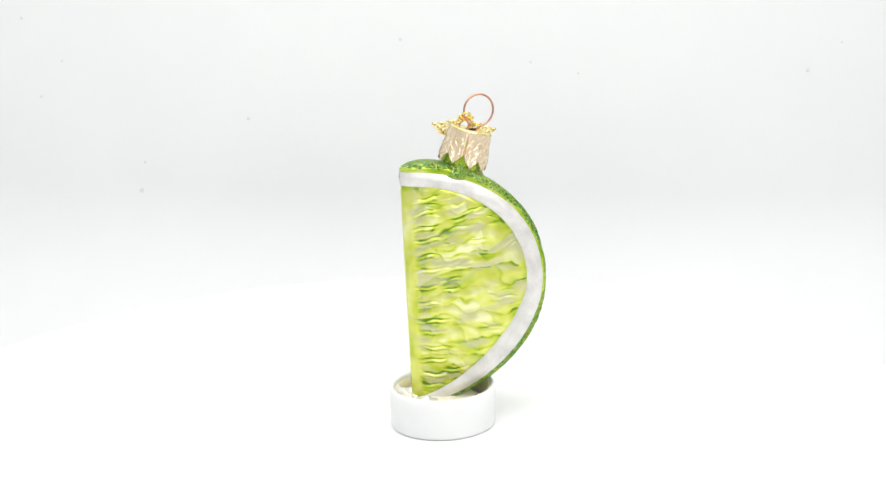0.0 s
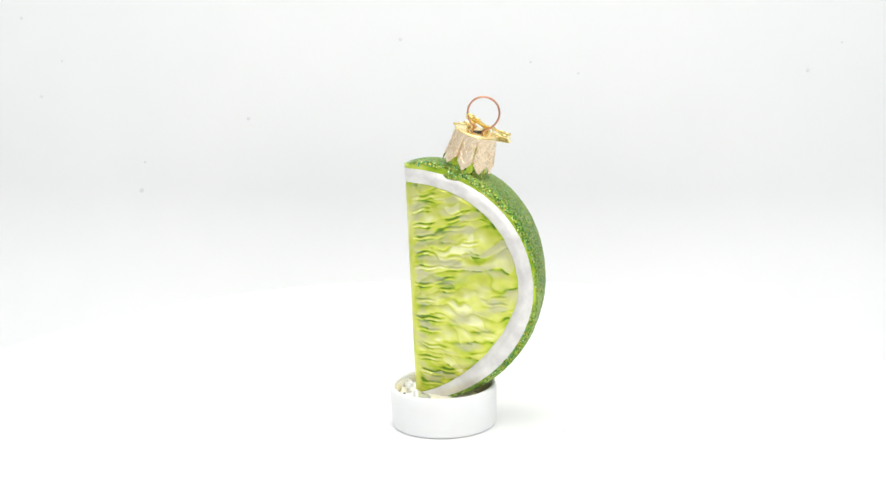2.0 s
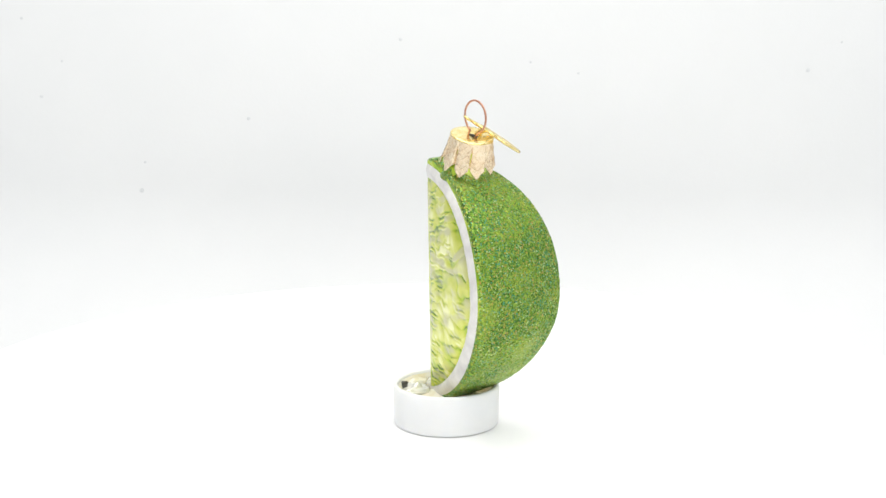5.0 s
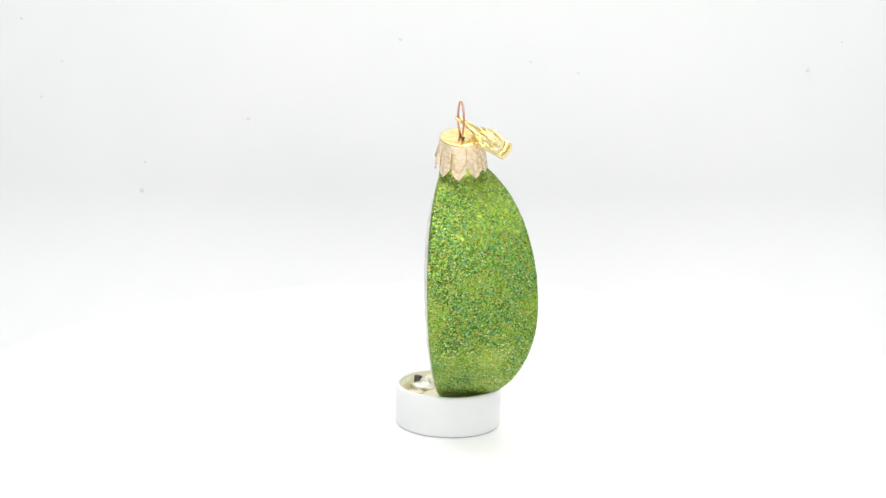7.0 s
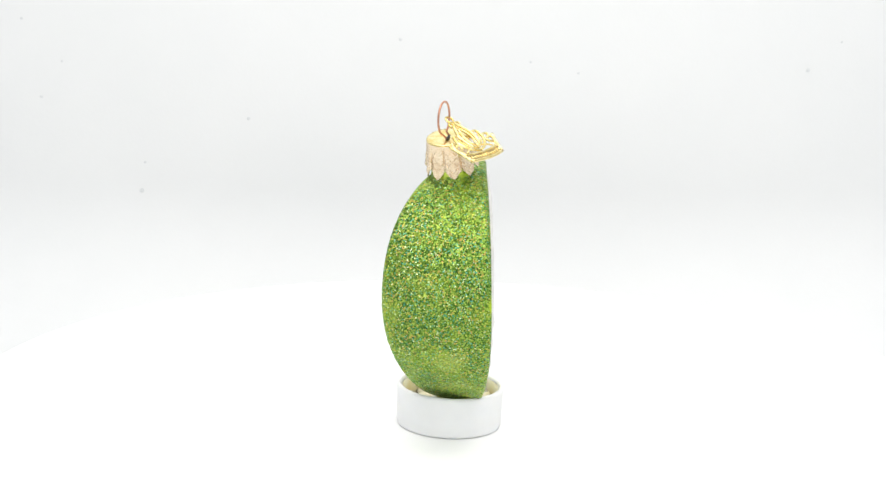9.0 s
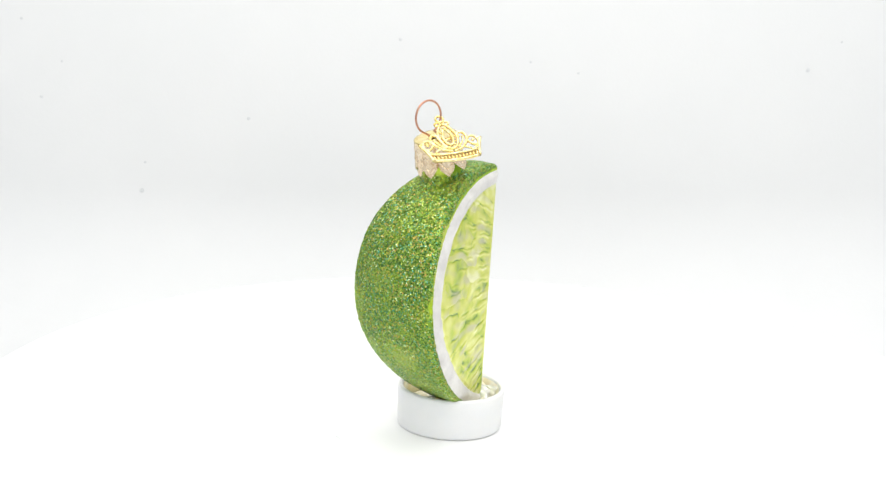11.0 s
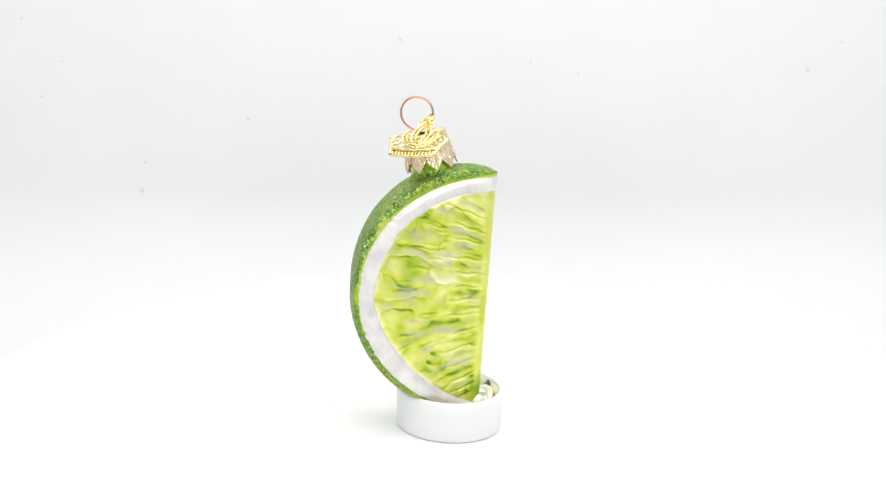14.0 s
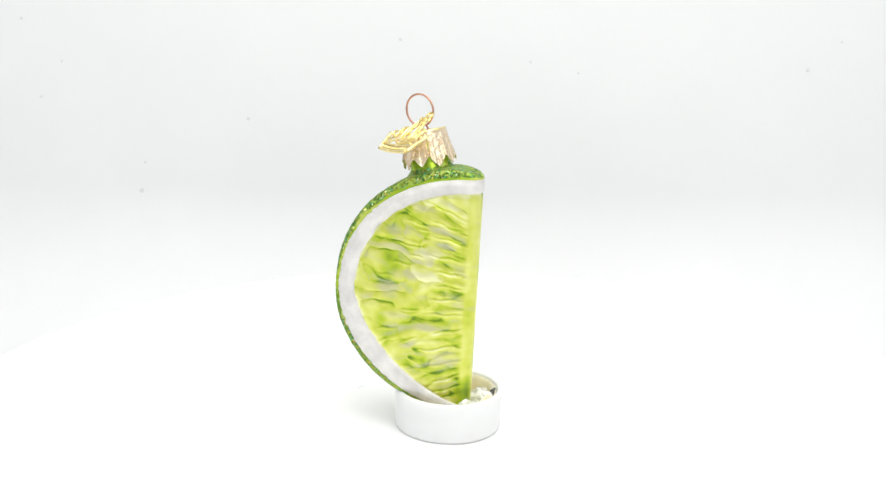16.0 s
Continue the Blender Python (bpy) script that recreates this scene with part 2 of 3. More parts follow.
def build_putty():
    putty = tagged(new("putty_filling"), "cream putty and crumpled clear film wedged in the cap", "putty")
    part("putty", lump((0, -0.5, 4.6), (12.6, 12.4, 4.6), 2, 0.16, (18, 36)), PUTTY, putty)
    # added cream ring: its colour imitates light coming through the plastic wall
    part("wall_glow_tint", lathe([(13.66, 3.0), (13.2, 4.0), (12.9, 9.6), (13.3, 10.8), (13.7, 11.0)], (0, 0, 0), (0, 0, 1), 72), PUTTY, putty, "added cream ring, light through the cap wall put into colour")
    part("lump", lump((-7.2, 6.4, 6.4), (4.0, 3.4, 2.4), 5), PUTTY, putty, "tan putty lump")
    part("lump", lump((8.2, 4.8, 6.0), (3.2, 4.4, 2.6), 9), PUTTY, putty, "tan putty lump")
    part("film", lump((-4.4, 8.0, 8.0), (4.4, 3.6, 2.7), 13, 0.45, (16, 26)), FILM, putty, "crumpled clear film")
    part("film", lump((4.8, 8.0, 7.8), (4.0, 3.4, 2.6), 17, 0.45, (14, 22)), FILM, putty, "crumpled clear film")
    part("folded_tape", lump((-1.2, 11.4, 8.4), (4.2, 1.2, 2.4), 31, 0.3), PUTTY, putty, "cream folded tape at the rim")
    part("folded_tape", lump((5.6, 10.2, 8.8), (3.6, 1.5, 2.2), 37, 0.4), FILM, putty, "clear folded tape at the rim")
    part("dark_scrap", lump((-6.6, 11.2, 9.6), (1.7, 1.0, 1.2), 21, 0.6), DARK, putty, "dark scrap at the rim")
    part("dark_scrap", lump((-3.6, -9.2, 6.6), (2.6, 1.3, 1.1), 23, 0.5), DARK, putty, "dark scrap under the lime")
    return putty


# ---- the lime wedge ----
E0 = Vector((3.7, 9.1, 7.4))
UP = (Vector((5.0, 12.7, 71.5)) - E0).normalized()
BACK = Vector((-0.035, -1, 0)).normalized()
BACK = (BACK - UP * BACK.dot(UP)).normalized()
SIDE = UP.cross(BACK) * -1.0
if SIDE.x < 0:
    SIDE = -SIDE
HALF = radians(20.7)
NOSE = 3.3
MID = 33.2
# half-width, height above and below the middle, and the powers of the outline
SKIN = (39.75, 35.5, 35.3, 2.25, 1.94)
WHITE = (38.45, 33.0, 35.0, 2.15, 1.79)
PULP = (34.1, 29.1, 33.0, 2.15, 1.55)


def outline(shape, turn):
    """The distance from the inner edge and the height along it, on a drop-like half oval; turn from -90 to 90 degrees."""
    wide, above, below, n_up, n_low = shape
    n, h = (n_up, above) if turn >= 0 else (n_low, -below)
    return wide * math.cos(turn) ** (2 / n), MID + h * abs(math.sin(turn)) ** (2 / n)


def rho_flesh(s):
    wide, above, below, n_up, n_low = PULP
    n, h = (n_up, above) if s >= MID else (n_low, below)
    return wide * max(0.0, 1 - (abs(s - MID) / h) ** n) ** (1 / n)


ARC = NOSE * (math.pi / 2 - HALF)


def section_length(r):
    """Length along the cut, from the tip of its rounded nose, to the distance r from the tip."""
    if r < 2 * NOSE * math.sin((math.pi / 2 - HALF) / 2):
        return NOSE * 2 * math.asin(min(1.0, r / (2 * NOSE)))
    b, l = NOSE * (1 - math.sin(HALF)), NOSE * math.cos(HALF)
    p_, q_ = b * math.cos(HALF) + l * math.sin(HALF), b * b + l * l - r * r
    return ARC + max(0.0, -p_ + math.sqrt(max(0.0, p_ * p_ - q_)))


def half_section(w):
    """Place (back, side) and outward way, at the length w along the cut."""
    if w <= ARC:
        a = w / NOSE
        return NOSE - NOSE * math.cos(a), NOSE * math.sin(a), -math.cos(a), math.sin(a)
    u = w - ARC
    return (NOSE * (1 - math.sin(HALF)) + u * math.cos(HALF), NOSE * math.cos(HALF) + u * math.sin(HALF), -math.sin(HALF), math.cos(HALF))


def at(s, b, l):
    return E0 + UP * s + BACK * b + SIDE * (l - 0.0011 * b * (s - 33))


def turns(n):
    return [math.pi * (i / (n - 1) - 0.5) * 0.9995 for i in range(n)]


def flesh_cells(w, s, side):
    """Vesicles: long pillows that fan out from the inner edge. Gives dome, border, and two chance numbers of the pillow."""
    fan = (s - 33) / (w + 80.0) * 92.0
    o = 17.0 * side
    k = 1.0 if side < 0 else 0.85
    bend = noise.noise(Vector((w * 0.12, fan * 0.16, o + 3)))
    wave = noise.noise(Vector((w * 0.33, fan * 0.4, o + 6)))
    p = Vector((w * 0.135 * k + 0.5 * bend + 0.22 * wave, fan * 0.31 * k + 0.9 * bend + 0.25 * wave, o))
    far, spots = noise.voronoi(p)
    a, b = (math.sin(spots[0].x * 127.1 + spots[0].y * 311.7) * 437.58) % 1.0, (math.sin(spots[0].x * 269.5 + spots[0].y * 183.3) * 437.58) % 1.0
    gap = spots[1] - spots[0]
    lying = (gap.y * gap.y / max(1e-9, gap.x * gap.x + gap.y * gap.y)) ** 1.5
    return max(0.0, 1 - 1.3 * far[0]), lying * math.exp(-((far[1] - far[0]) / 0.14) ** 2), a, b


def flesh_relief(w, s, side):
    """Broad swells and creases that run outwards."""
    fan = (s - 33) / (w + 80.0) * 92.0
    o = 17.0 * side
    warp = noise.noise(Vector((w * 0.12, fan * 0.16, o + 3))) * 2.0
    k = 1.0 if side < 0 else 0.8
    a = noise.noise(Vector((w * 0.13 * k + o, (fan + warp) * 0.22 * k, o)))
    b = noise.noise(Vector((w * 0.26 * k - o, (fan + warp) * 0.46 * k, o + 9)))
    crease = 0.30 - 1.6 * abs(noise.noise(Vector((w * 0.10 + o, (fan + 1.4 * warp) * 0.33, o + 33))))
    return 0.6 * a + 0.5 * b + 0.3 * crease


def make_dashes():
    """Pressed folds beside the inner edge, and a few further out: place, half length, slope, depth."""
    rng = random.Random(12)
    made = {-1: [], 1: []}
    for side in (-1, 1):
        s = 4.0
        while s < 60:
            half = rng.uniform(2.6, 4.4) if side < 0 else rng.uniform(3.4, 5.6)
            slope = (0.06 + (s - 33) * 0.005 if side < 0 else (s - 33) * 0.016) + rng.uniform(-0.06, 0.06)
            made[side].append(((4.3 if side < 0 else 4.7) + half * rng.uniform(0.8, 1.1), s, half, slope, rng.uniform(0.55, 1.0)))
            s += rng.uniform(3.2, 5.4)
        for k in range(16):
            s0 = rng.uniform(8, 56)
            made[side].append((rng.uniform(13, max(14, rho_flesh(s0) - 4)), s0, rng.uniform(1.6, 3.6), rng.uniform(-0.2, 0.2) + (s0 - 33) * 0.01, rng.uniform(0.2, 0.7)))
    return made


def folds(w, s, side, dashes):
    """Grooves, the bright ridge between them, and the dull hollow below."""
    groove = ridge = hollow = 0.0
    for w0, s0, half, slope, deep in dashes[side]:
        dw = w - w0
        if abs(dw) > half * 1.6:
            continue
        ds = s - s0 - slope * dw + 0.18 * math.sin(dw * 1.1 + s0)
        if abs(ds) > 4:
            continue
        along = math.exp(-(dw / half) ** 4)
        groove += deep * along * math.exp(-((ds - 0.45) / 0.30) ** 2)
        groove += (0.65 if side < 0 else 0.2) * deep * along * math.exp(-((ds + 0.75) / 0.28) ** 2)
        ridge += deep * along * math.exp(-((ds + 0.15) / 0.36) ** 2)
        hollow += deep * along * math.exp(-((ds + 1.7) / 0.85) ** 2)
    return min(groove, 1.0), min(ridge, 1.0), min(hollow, 1.0)


def bevel(r, s):
    """How far the pith falls back at its outer border; hardly at all low down."""
    return (0.1 + 0.4 * min(1.0, max(0.0, (s - 18) / 20))) * min(1.0, r / 14)


def white_edge(r, turn, side):
    """The ragged border between pith and rind."""
    rag = 0.45 if side > 0 else 0.12
    return max(0.0, r + rag * (noise.noise(Vector((turn * 26, side * 5.0, 0))) + 0.6 * noise.noise(Vector((turn * 70, side * 9.0, 3)))) * min(1.0, r / 8))


def build_ornament(base):
    top = tagged(new("lime_ornament"), "blown-glass lime wedge ornament with glittered green rind, propped in the cap", "ornament")
    # rind
    rows, bare = [], []
    across = 120
    for turn in turns(210):
        r_out, s_out = outline(SKIN, turn)
        r_in, s_in = outline(WHITE, turn)
        r_mid = r_in
        if turn > 0:
            s_out -= 1.25 * math.exp(-(r_out / 5.0) ** 2)
        row = []
        for j in range(across + 1):
            v = -1 + 2 * j / across
            r_in = white_edge(r_mid, turn, -1 if v < 0 else 1)
            b, l, nb, nl = half_section(section_length(r_in))
            b, l = b - nb * bevel(r_in, s_in), l - nl * bevel(r_in, s_in)
            lim, r_in = math.atan2(l, b), math.hypot(b, l)
            v = math.copysign(1 - (1 - abs(v)) ** 1.5, v)
            edge = (1 - abs(v)) * lim * max(r_in, 0.5)
            g = math.sqrt(max(0.0, 1 - (1 - min(1.0, edge / 1.5)) ** 2))
            r, s = r_in + (r_out - r_in) * g, s_in + (s_out - s_in) * g
            a = lim * v
            r -= 1.3 * (1 - v * v) * min(1.0, r / 30) ** 2
            r += (0.28 * noise.noise(Vector((a * 4, s * 0.09, 2.0))) + 0.20 * noise.noise(Vector((a * 34, s * 0.9, 5.0)))) * g * min(1.0, r / 10)
            row.append(at(s, r * math.cos(a), r * math.sin(a)))
            wob = 0.1 + 1.7 * max(0.0, noise.noise(Vector((s * 0.16, 4.0 + (3.0 if v > 0 else 0.0), 1.0))))
            bare.append(max(0.0, (0.88 if v < 0 else 0.90) - math.hypot(edge, (r_out - r_in) * g, (s_out - s_in) * g) / (1.0 + 2.6 * wob)) * min(1.0, max(0.0, (s - 14) / 26)) + max(0.0, 0.85 * noise.noise(Vector((a * 7, s * 0.17, 8.0))) - 0.22))
        rows.append(row)
    skin = part("rind", grid(rows), GLITTER, top, "green glitter-covered rind with bare shiny edges", base)
    numbers(skin, "bare", bare)
    # pith
    for side in (-1, 1):
        rows = []
        for turn in turns(190):
            r_out, s_out = outline(WHITE, turn)
            r_out = white_edge(r_out, turn, side)
            r_in, s_in = outline(PULP, turn)
            r_in = max(0.0, r_in + (0.75 if side > 0 else 0.25) * noise.noise(Vector((s_in * 0.4, 3.0 * side, turn))) * min(1.0, r_in / 6))
            row = []
            under_r, under_s = max(0.0, r_in - 1.5), MID + (s_in - MID) * 0.95
            b, l, nb, nl = half_section(section_length(under_r))
            row.append(at(under_s, b - nb * 1.0, side * (l - nl * 1.0)))
            for j in range(15):
                v = j / 14
                r, s = r_in + (r_out - r_in) * v, s_in + (s_out - s_in) * v
                b, l, nb, nl = half_section(section_length(r))
                d = (0.85 if side < 0 else 0.65) * min(1.0, r_out / 12) * math.sin(math.pi * v ** 1.15) + 0.28 * noise.noise(Vector((s * 0.33, v * 2.5, 7.0 * side))) * math.sin(math.pi * v) - bevel(r_out, s_out) * v ** 1.15
                if v == 0.0:
                    d = -0.25
                row.append(at(s, b + nb * d, side * (l + nl * d)))
            rows.append(row)
        part("pith", grid(rows), PITH, top, "pearly white pith band", base)
    # flesh
    rows, relief_shade, thin = [], [], []
    dashes = make_dashes()
    n = 140
    for turn in turns(420):
        r_in, s = outline(PULP, turn)
        w0 = section_length(r_in)
        row = []
        for j in range(2 * n + 1):
            v = j / n - 1
            side = -1 if v < 0 else 1
            w = abs(v) * w0
            b, l, nb, nl = half_section(w)
            strip = min(1.0, max(0.0, (w - (3.3 if side < 0 else 3.5)) / 1.2))
            rim = max(0.0, min(1.0, (w0 - w) / 1.6, (MID + PULP[1] - s) / 1.8))
            f = flesh_relief(w, s, side)
            dome, border, chance, tint = flesh_cells(w, s, side)
            gate = min(1.0, max(0.0, (0.5 if side < 0 else 0.35) + 1.8 * noise.noise(Vector((w * 0.2, s * 0.25, 90.0 + side)))))
            if side > 0:
                gate *= 1 - 0.8 * math.exp(-((w - 18.0) / 6.0) ** 2 - ((s - 30.0) / 9.0) ** 2)
            groove, ridge, hollow = folds(w, s, side, dashes)
            flat = 0.78 if side < 0 else 0.55
            d = ((0.34 * f + 0.45 * dome - 0.22 * border * gate) * strip * flat + (0.24 if side < 0 else 0.1) * ridge - 0.34 * flat * groove - 0.16 * flat * hollow
                 + 0.10 * (1 - strip)) * rim - 0.10 * (1 - rim) - 0.2
            if side < 0:
                d += 0.8 * min(1.0, (w0 - w) / 6.0) * max(0.0, min(1.0, (MID + PULP[1] - s) / 9.0)) * min(1.0, max(0.0, (w - 3.6) / 3.6)) * min(1.0, w0 / 14)
            row.append(at(s, b + nb * d, side * (l + nl * d)))
            # colour of the pillows, with shade painted along their borders
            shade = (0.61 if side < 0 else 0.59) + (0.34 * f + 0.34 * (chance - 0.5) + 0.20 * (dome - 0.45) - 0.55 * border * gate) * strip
            # painted highlight on ridges, painted shade in grooves, hollows and the left rim
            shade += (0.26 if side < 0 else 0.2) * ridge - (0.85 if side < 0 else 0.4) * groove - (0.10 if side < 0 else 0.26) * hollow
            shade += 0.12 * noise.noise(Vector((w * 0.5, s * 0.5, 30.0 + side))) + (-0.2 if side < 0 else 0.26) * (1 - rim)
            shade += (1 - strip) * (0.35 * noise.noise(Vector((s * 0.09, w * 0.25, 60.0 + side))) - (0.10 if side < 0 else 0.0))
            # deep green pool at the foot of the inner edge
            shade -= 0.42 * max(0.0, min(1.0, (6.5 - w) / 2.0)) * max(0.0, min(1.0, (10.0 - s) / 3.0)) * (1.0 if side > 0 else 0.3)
            if side > 0:
                spot = noise.noise(Vector((w * 0.17, s * 0.3, 72.0)))
                shade -= (0.30 + 0.25 * spot) * math.exp(-((w - 25.5) / 2.6) ** 2 - ((s - 40.0) / 15.0) ** 2)
            relief_shade.append(shade)
            fan = (s - 33) / (w + 80.0) * 92.0
            # where lacquer is thin; grey reflections are painted here too
            g = (0.46 if side < 0 else 0.38) + 0.75 * noise.noise(Vector((w * 0.14 + 40, fan * 0.36, 50.0 + 5 * side))) - 0.12 * (1 - strip)
            g += (0.5 * max(0.0, tint - 0.62) / 0.38 * (1 - border) + (0.35 if side < 0 else 0.4) * hollow - 0.4 * ridge) * strip
            thin.append(g - 0.25 * math.exp(-((w0 - w) / 4.0) ** 2))
        rows.append(row)
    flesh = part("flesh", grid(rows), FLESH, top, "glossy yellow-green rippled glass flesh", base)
    numbers(flesh, "relief_shade", relief_shade)
    numbers(flesh, "thin", thin)
    # neck
    axis = NECK_UP
    foot = NECK_AT - axis * 1.0
    points, faces = lathe([(4.2, -11.0), (5.2, -9.4), (6.0, -7.8), (6.3, -6.4), (6.2, -5.0), (5.9, -3.6), (5.65, -2.4), (5.55, -1.2), (5.6, 0.0), (5.7, 4.0), (5.2, 6.2), (0.1, 6.4)], foot, axis, 64)
    high = [(p - foot).dot(axis) for p in points]
    spread = []
    for p, h in zip(points, high):
        out = (p - foot).dot(BACK)
        low = max(0.0, -2.2 - h) / 6.0
        spread.append(p + BACK * (out * (1.15 if out > 0 else 0.5) * low ** 1.5) + Vector((0.2, 0, 0)) * max(0.0, -3.4 - h))
    points = spread
    neck = part("neck", (points, faces), GLITTER, top, "green glass neck, bare and glossy under the collar", base)
    numbers(neck, "bare", [min(1.0, max(0.0, (h + 3.0) / 2.2 + 1.0 * noise.noise(p * 0.6))) for p, h in zip(points, high)])
    build_collar(top, base)
    return top


NECK_AT = Vector((1.7, -5.6, 78.2))
NECK_UP = (Vector((1.4, -7.2, 84.4)) - NECK_AT).normalized()


def build_collar(top, base):
    """Crimped metal cap with a toothed skirt, and the wire hook in its slot."""
    turn = NECK_UP.to_track_quat("Z", "Y").to_matrix()
    teeth, per = 9, 26
    around = teeth * per
    rows = []
    for i in range(57):
        v = i / 56
        row = []
        for j in range(around):
            a = 2 * math.pi * j / around
            ph = (j % per) / per
            tip = abs(ph - 0.5) * 2
            own = noise.noise(Vector((j // per * 2.3 + 0.4, 1.7, 0.3)))
            drop = -3.1 * (1 - tip) ** 0.8 + 1.1 * own
            h = 6.1 * (1 - v) + (drop - 0.3) * v
            r = 5.95 + 0.65 * v ** 1.2 + (0.6 + 0.9 * own) * v * v + 0.42 * (ph - 0.5) * min(1.0, v * 2)
            r += 0.12 * math.sin(ph * 19 + own * 9) * v
            if tip > 0.85:
                r -= 0.95 * (0.15 + 0.85 * v)
            dia = abs(((ph * 2) % 1) - 0.5) + abs(((h / 2.9) % 1) - 0.5)
            r += 0.15 * math.exp(-((dia - 0.42) / 0.065) ** 2) * min(1.0, v * 4) * min(1.0, (1 - v) * 6)
            row.append(NECK_AT + turn @ Vector((r * math.cos(a), r * math.sin(a), h)))
        rows.append(row)
    inner = [[p - (p - NECK_AT - NECK_UP * (p - NECK_AT).dot(NECK_UP)).normalized() * 0.25 for p in row] for row in reversed(rows)]
    collar = part("collar", grid(rows + inner, True), PALE, top, "pale rose-gold crimped metal collar with toothed skirt", base)
    lid = []
    for r, h in [(5.95, 6.0), (5.9, 6.35), (5.65, 6.5), (4.2, 6.55), (3.0, 6.5), (1.9, 6.32), (0.1, 6.26)]:
        lid.append([NECK_AT + turn @ Vector(((r + (0.10 * math.cos(a * 40) if r > 5.5 else 0)) * math.cos(a), (r + (0.10 * math.cos(a * 40) if r > 5.5 else 0)) * math.sin(a), h))
                    for a in [2 * math.pi * j / 120 for j in range(120)]])
    part("collar_top", grid(lid, True), GOLD, collar, "shiny gold stamped collar top", base)
    slot = NECK_AT + NECK_UP * 6.22
    part("slot", tube([slot + Vector((0, -1.9, 0.05)), slot + Vector((0, 1.9, 0.25))], 0.36), DARK, collar, "dark slot in the collar top", base)
    c, r = RING_AT, 4.45
    line = []
    for k in range(41):
        a = radians(-62 + (304) * k / 40)
        line.append(c + Vector((0.087 * r * math.cos(a), r * 0.98 * math.cos(a), r * math.sin(a))))
    first, last = line[0], line[-1]
    low = NECK_AT + NECK_UP * 5.6
    line = [low + Vector((0, 1.3, 0)), (low + first) / 2 + Vector((0, 0.8, 0.3))] + line + [(low + last) / 2 + Vector((0, -0.5, 0.3)), low + Vector((0, -1.3, 0))]
    part("hook", tube(line, 0.29, sides=10), COPPER, top, "copper wire hook loop", base)


RING_AT = Vector((0.6, -9.1, 89.75))

# ---- the crown charm ----
LOOP_AT = Vector((1.7, -5.0, 88.7))
CROWN_LOW = Vector((13.3, -10.8, 80.4))
CROWN_X = (Vector((16.34, -4.94, 81.3)) - Vector((10.47, -16.84, 80.21))).normalized()
CROWN_Y = (LOOP_AT - CROWN_LOW)
CROWN_Y = (CROWN_Y - CROWN_X * CROWN_Y.dot(CROWN_X)).normalized()
CROWN_Z = CROWN_X.cross(CROWN_Y)


def on_crown(x, y, z=0.0):
    return CROWN_LOW + CROWN_X * x * 0.93 + CROWN_Y * y * 0.97 + CROWN_Z * z


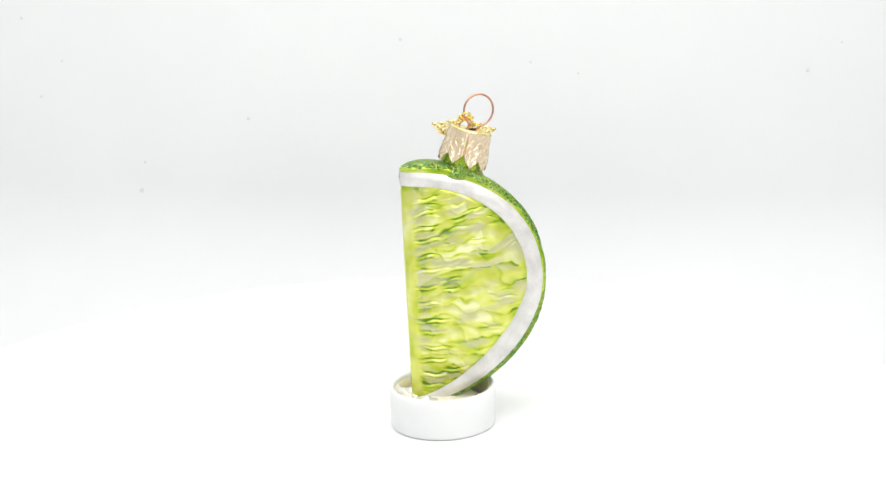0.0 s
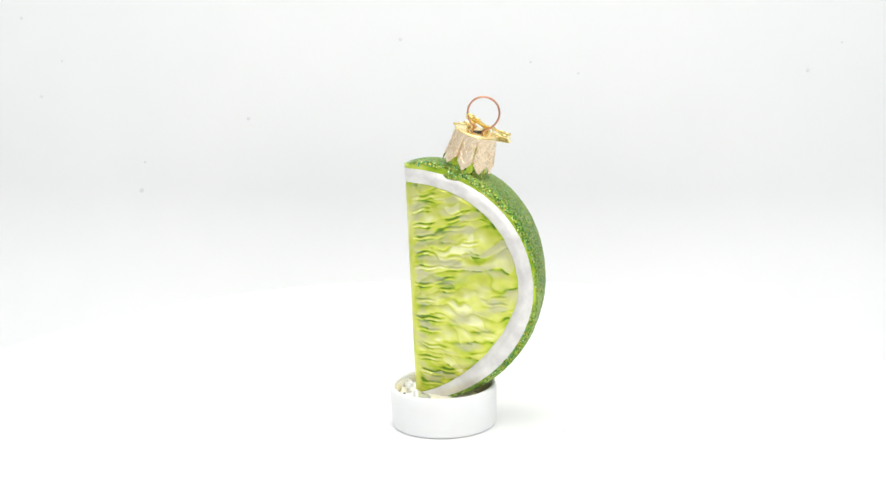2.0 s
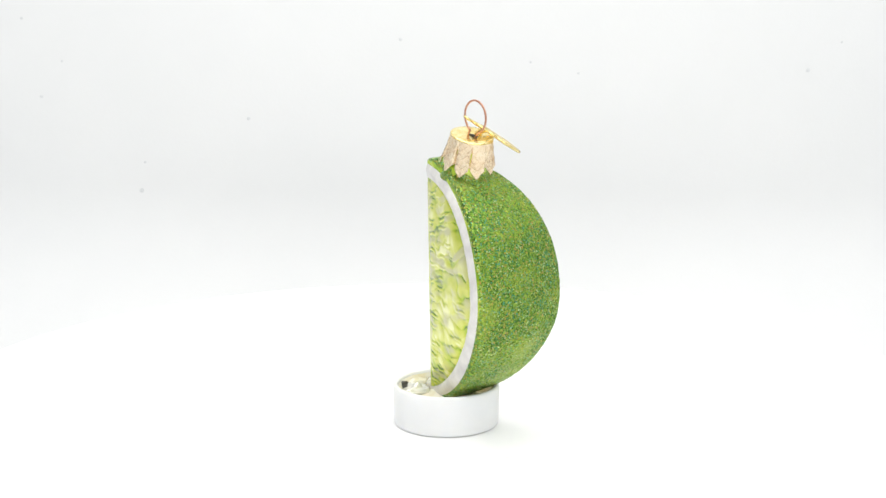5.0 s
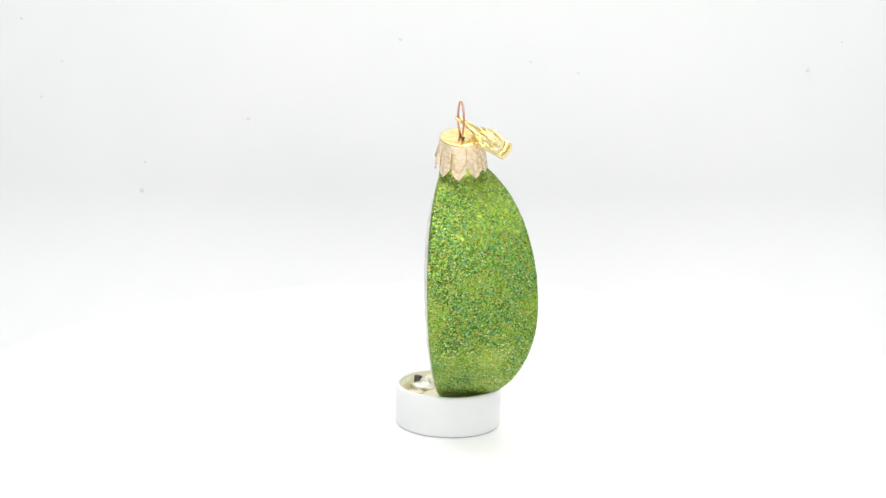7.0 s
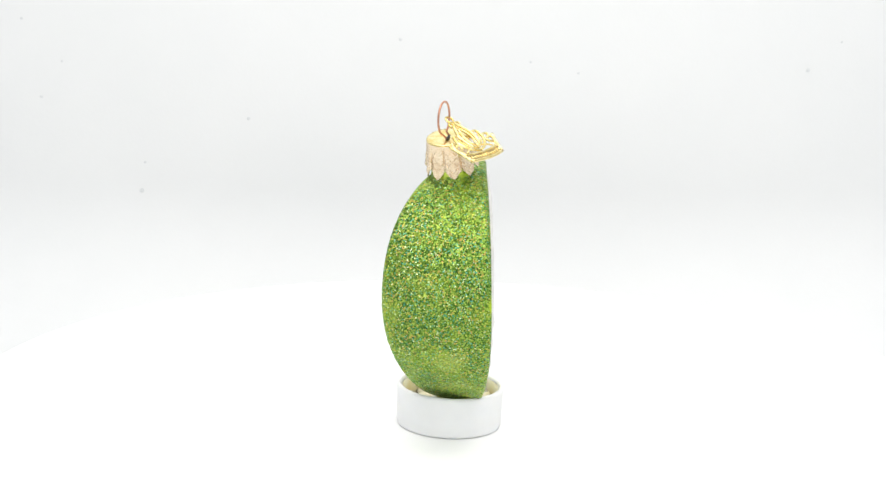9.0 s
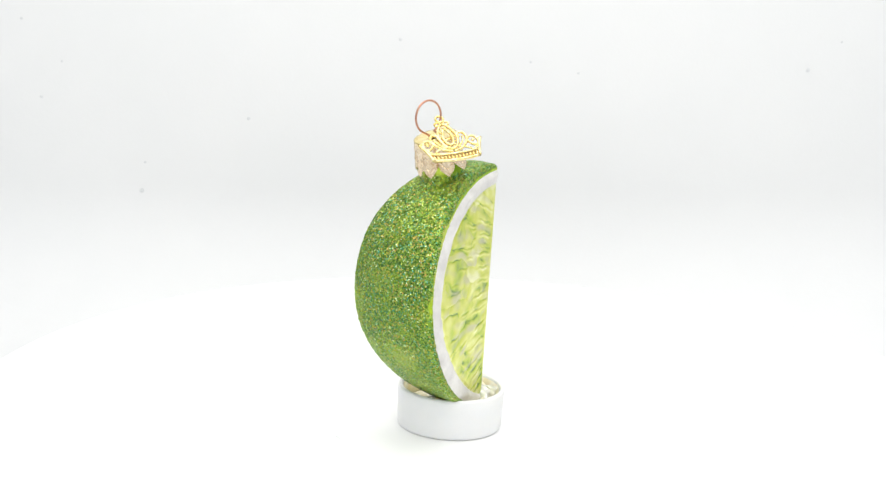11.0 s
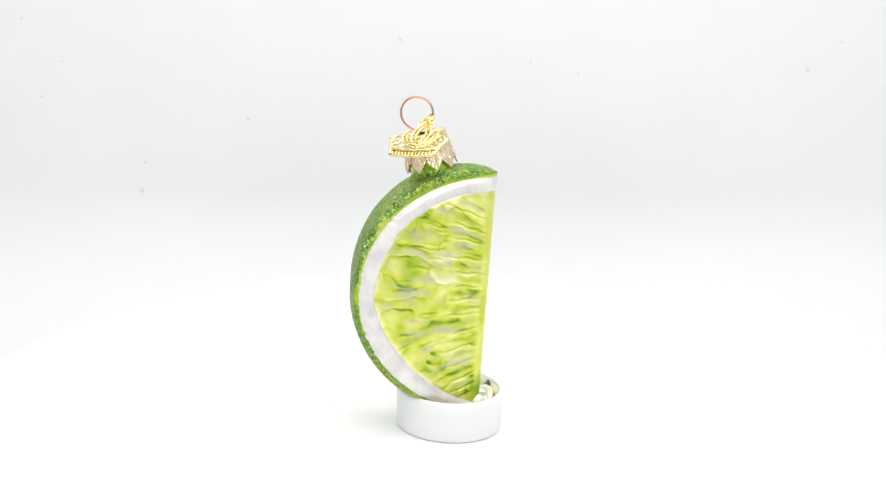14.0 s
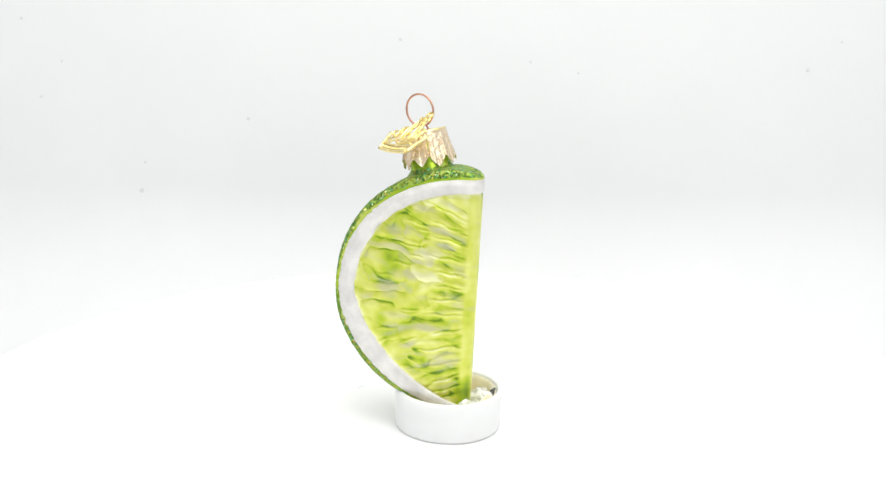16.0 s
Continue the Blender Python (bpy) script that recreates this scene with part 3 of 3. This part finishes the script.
def build_charm(base):
    """Openwork crown of flat-cast scrolls."""
    charm = tagged(new("crown_charm"), "small gold openwork crown charm hanging from the wire hook", "charm")

    def scroll(name, pts, closed=False, radius=0.42, label=""):
        part(name, tube([on_crown(*p) for p in pts], radius * 0.82, closed, 8), GOLD, charm, label, base)

    def oval(x, y, rx, ry, tilt=0.0, point=0.0, n=28):
        out = []
        for k in range(n):
            a = 2 * math.pi * k / n
            px, py = rx * math.sin(a) * (1 - point * max(0, math.cos(a))), ry * math.cos(a)
            out.append((x + px * math.cos(tilt) - py * math.sin(tilt), y + px * math.sin(tilt) + py * math.cos(tilt)))
        return out

    def arc(a, b, bulge, n=12):
        out = []
        for k in range(n + 1):
            t = k / n
            x, y = a[0] + (b[0] - a[0]) * t, a[1] + (b[1] - a[1]) * t
            w = 4 * t * (1 - t) * bulge
            dx, dy = b[0] - a[0], b[1] - a[1]
            d = math.hypot(dx, dy)
            out.append((x - dy / d * w, y + dx / d * w))
        return out

    def curve(ends, per=6):
        out = []
        for i in range(len(ends) - 1):
            p0, p1, p2, p3 = (Vector(ends[max(0, min(len(ends) - 1, i + k))]) for k in (-1, 0, 1, 2))
            for k in range(per):
                t = k / per
                out.append(tuple(0.5 * (2 * p1 + (p2 - p0) * t + (2 * p0 - 5 * p1 + 4 * p2 - p3) * t * t + (3 * p1 - p0 - 3 * p2 + p3) * t ** 3)))
        return out + [ends[-1]]

    scroll("lower_rail", arc((-7.0, 0.4), (7.0, 0.4), -0.7), radius=0.55)
    scroll("upper_rail", arc((-7.7, 2.9), (7.7, 2.9), -0.75), radius=0.48)
    # tarnished band behind a row of short upright bars
    low, high = arc((-7.0, 0.5), (7.0, 0.5), -0.7, 20), arc((-7.7, 2.8), (7.7, 2.8), -0.75, 20)
    band = grid([[on_crown(*a, -0.22), on_crown(*a, 0.12), on_crown(*b, 0.12), on_crown(*b, -0.22)] for a, b in zip(low, high)])
    part("band", band, ANTIQUE, charm, "tarnished recess behind the bars", base)
    for k in range(13):
        x = -6.3 + 1.05 * k
        y = 1.6 - 0.75 * (1 - (x / 7.4) ** 2)
        part("bead", tube([on_crown(x, y - 0.75), on_crown(x * 1.02, y), on_crown(x * 1.05, y + 0.75)], 0.29, False, 6), GOLD, charm, "", base)
    for side in (-1, 1):
        scroll("side_rail", arc((side * 7.0, 0.4), (side * 9.4, 7.0), side * 0.25), radius=0.5)
        scroll("inner_rail", arc((side * 6.4, 3.0), (side * 8.7, 6.6), side * -0.3), radius=0.32)
        scroll("small_teardrop", oval(side * 6.9, 6.2, 1.35, 1.8, side * 0.5, -0.4), True, 0.46)
        part("small_drop", lathe([(0.05, -0.25), (0.45, -0.15), (0.5, 0.1), (0.3, 0.35), (0.05, 0.4)], on_crown(side * 6.9, 6.4), CROWN_Z, 12), GOLD, charm, "", base)
        scroll("tip_arc", arc((side * 9.4, 7.0), (side * 7.6, 7.6), side * 0.3), radius=0.4)
        scroll("heart_scroll", curve([(side * x, y) for x, y in ((0.2, 3.0), (2.7, 3.9), (4.7, 5.9), (5.4, 8.0), (4.8, 9.7), (3.6, 9.9), (2.9, 9.1), (3.3, 8.2))]), radius=0.5)
        scroll("inner_heart", curve([(side * x, y) for x, y in ((1.6, 4.4), (3.1, 5.6), (4.1, 7.2), (4.3, 8.4))]), radius=0.34)
        scroll("foot_scroll", arc((side * 0.2, 4.6), (side * 5.6, 3.2), side * 0.55), radius=0.36)
        scroll("shoulder", oval(side * 1.3, 14.0, 0.85, 0.65), True, 0.4)
    scroll("centre_frame", oval(0, 8.9, 2.75, 4.9, 0, 0.25), True, 0.5)
    scroll("centre_loop", oval(0, 8.7, 1.45, 3.2, 0, 0.35), True, 0.42)
    for k in range(14):
        a = 2 * math.pi * (k + 0.5) / 14
        px, py = math.sin(a) * (1 - 0.3 * max(0, math.cos(a))), math.cos(a)
        part("bead", tube([on_crown(1.6 * px, 8.75 + 3.5 * py), on_crown(2.5 * px, 8.85 + 4.5 * py)], 0.22, False, 6), GOLD, charm, "", base)
    scroll("loop", oval(0, 16.0, 1.15, 1.15), True, 0.42)
    return charm


# ---- build ----
build_setting()
build_dust()
plate = build_turntable()
bottle_cap = build_bottle_cap()
putty_filling = build_putty()
ORN_BASE = Vector((3.0, 0.0, 5.0))
ornament = build_ornament(ORN_BASE)
charm = build_charm(LOOP_AT)


def motions():
    """The plate turns evenly; all that stands on it goes round with it."""
    cap_local = Matrix.Translation(CAP_AT * MM) @ LEAN
    steps = [0.5 * k for k in range(33)]
    for thing, local in ((bottle_cap, cap_local), (putty_filling, cap_local),
                         (ornament, Matrix.Translation(ORN_BASE * MM)), (charm, Matrix.Translation(LOOP_AT * MM))):
        walk(thing, [(t, pose(0, 0, 0, 0, 0, -TURN * (t - 8)) @ local) for t in steps])
    up = Matrix.Translation((0, 0, -FLOOR * MM))
    walk(plate, [(t, up @ pose(0, 0, 0, 0, 0, -TURN * (t - 8)) @ LEAN) for t in steps])


motions()
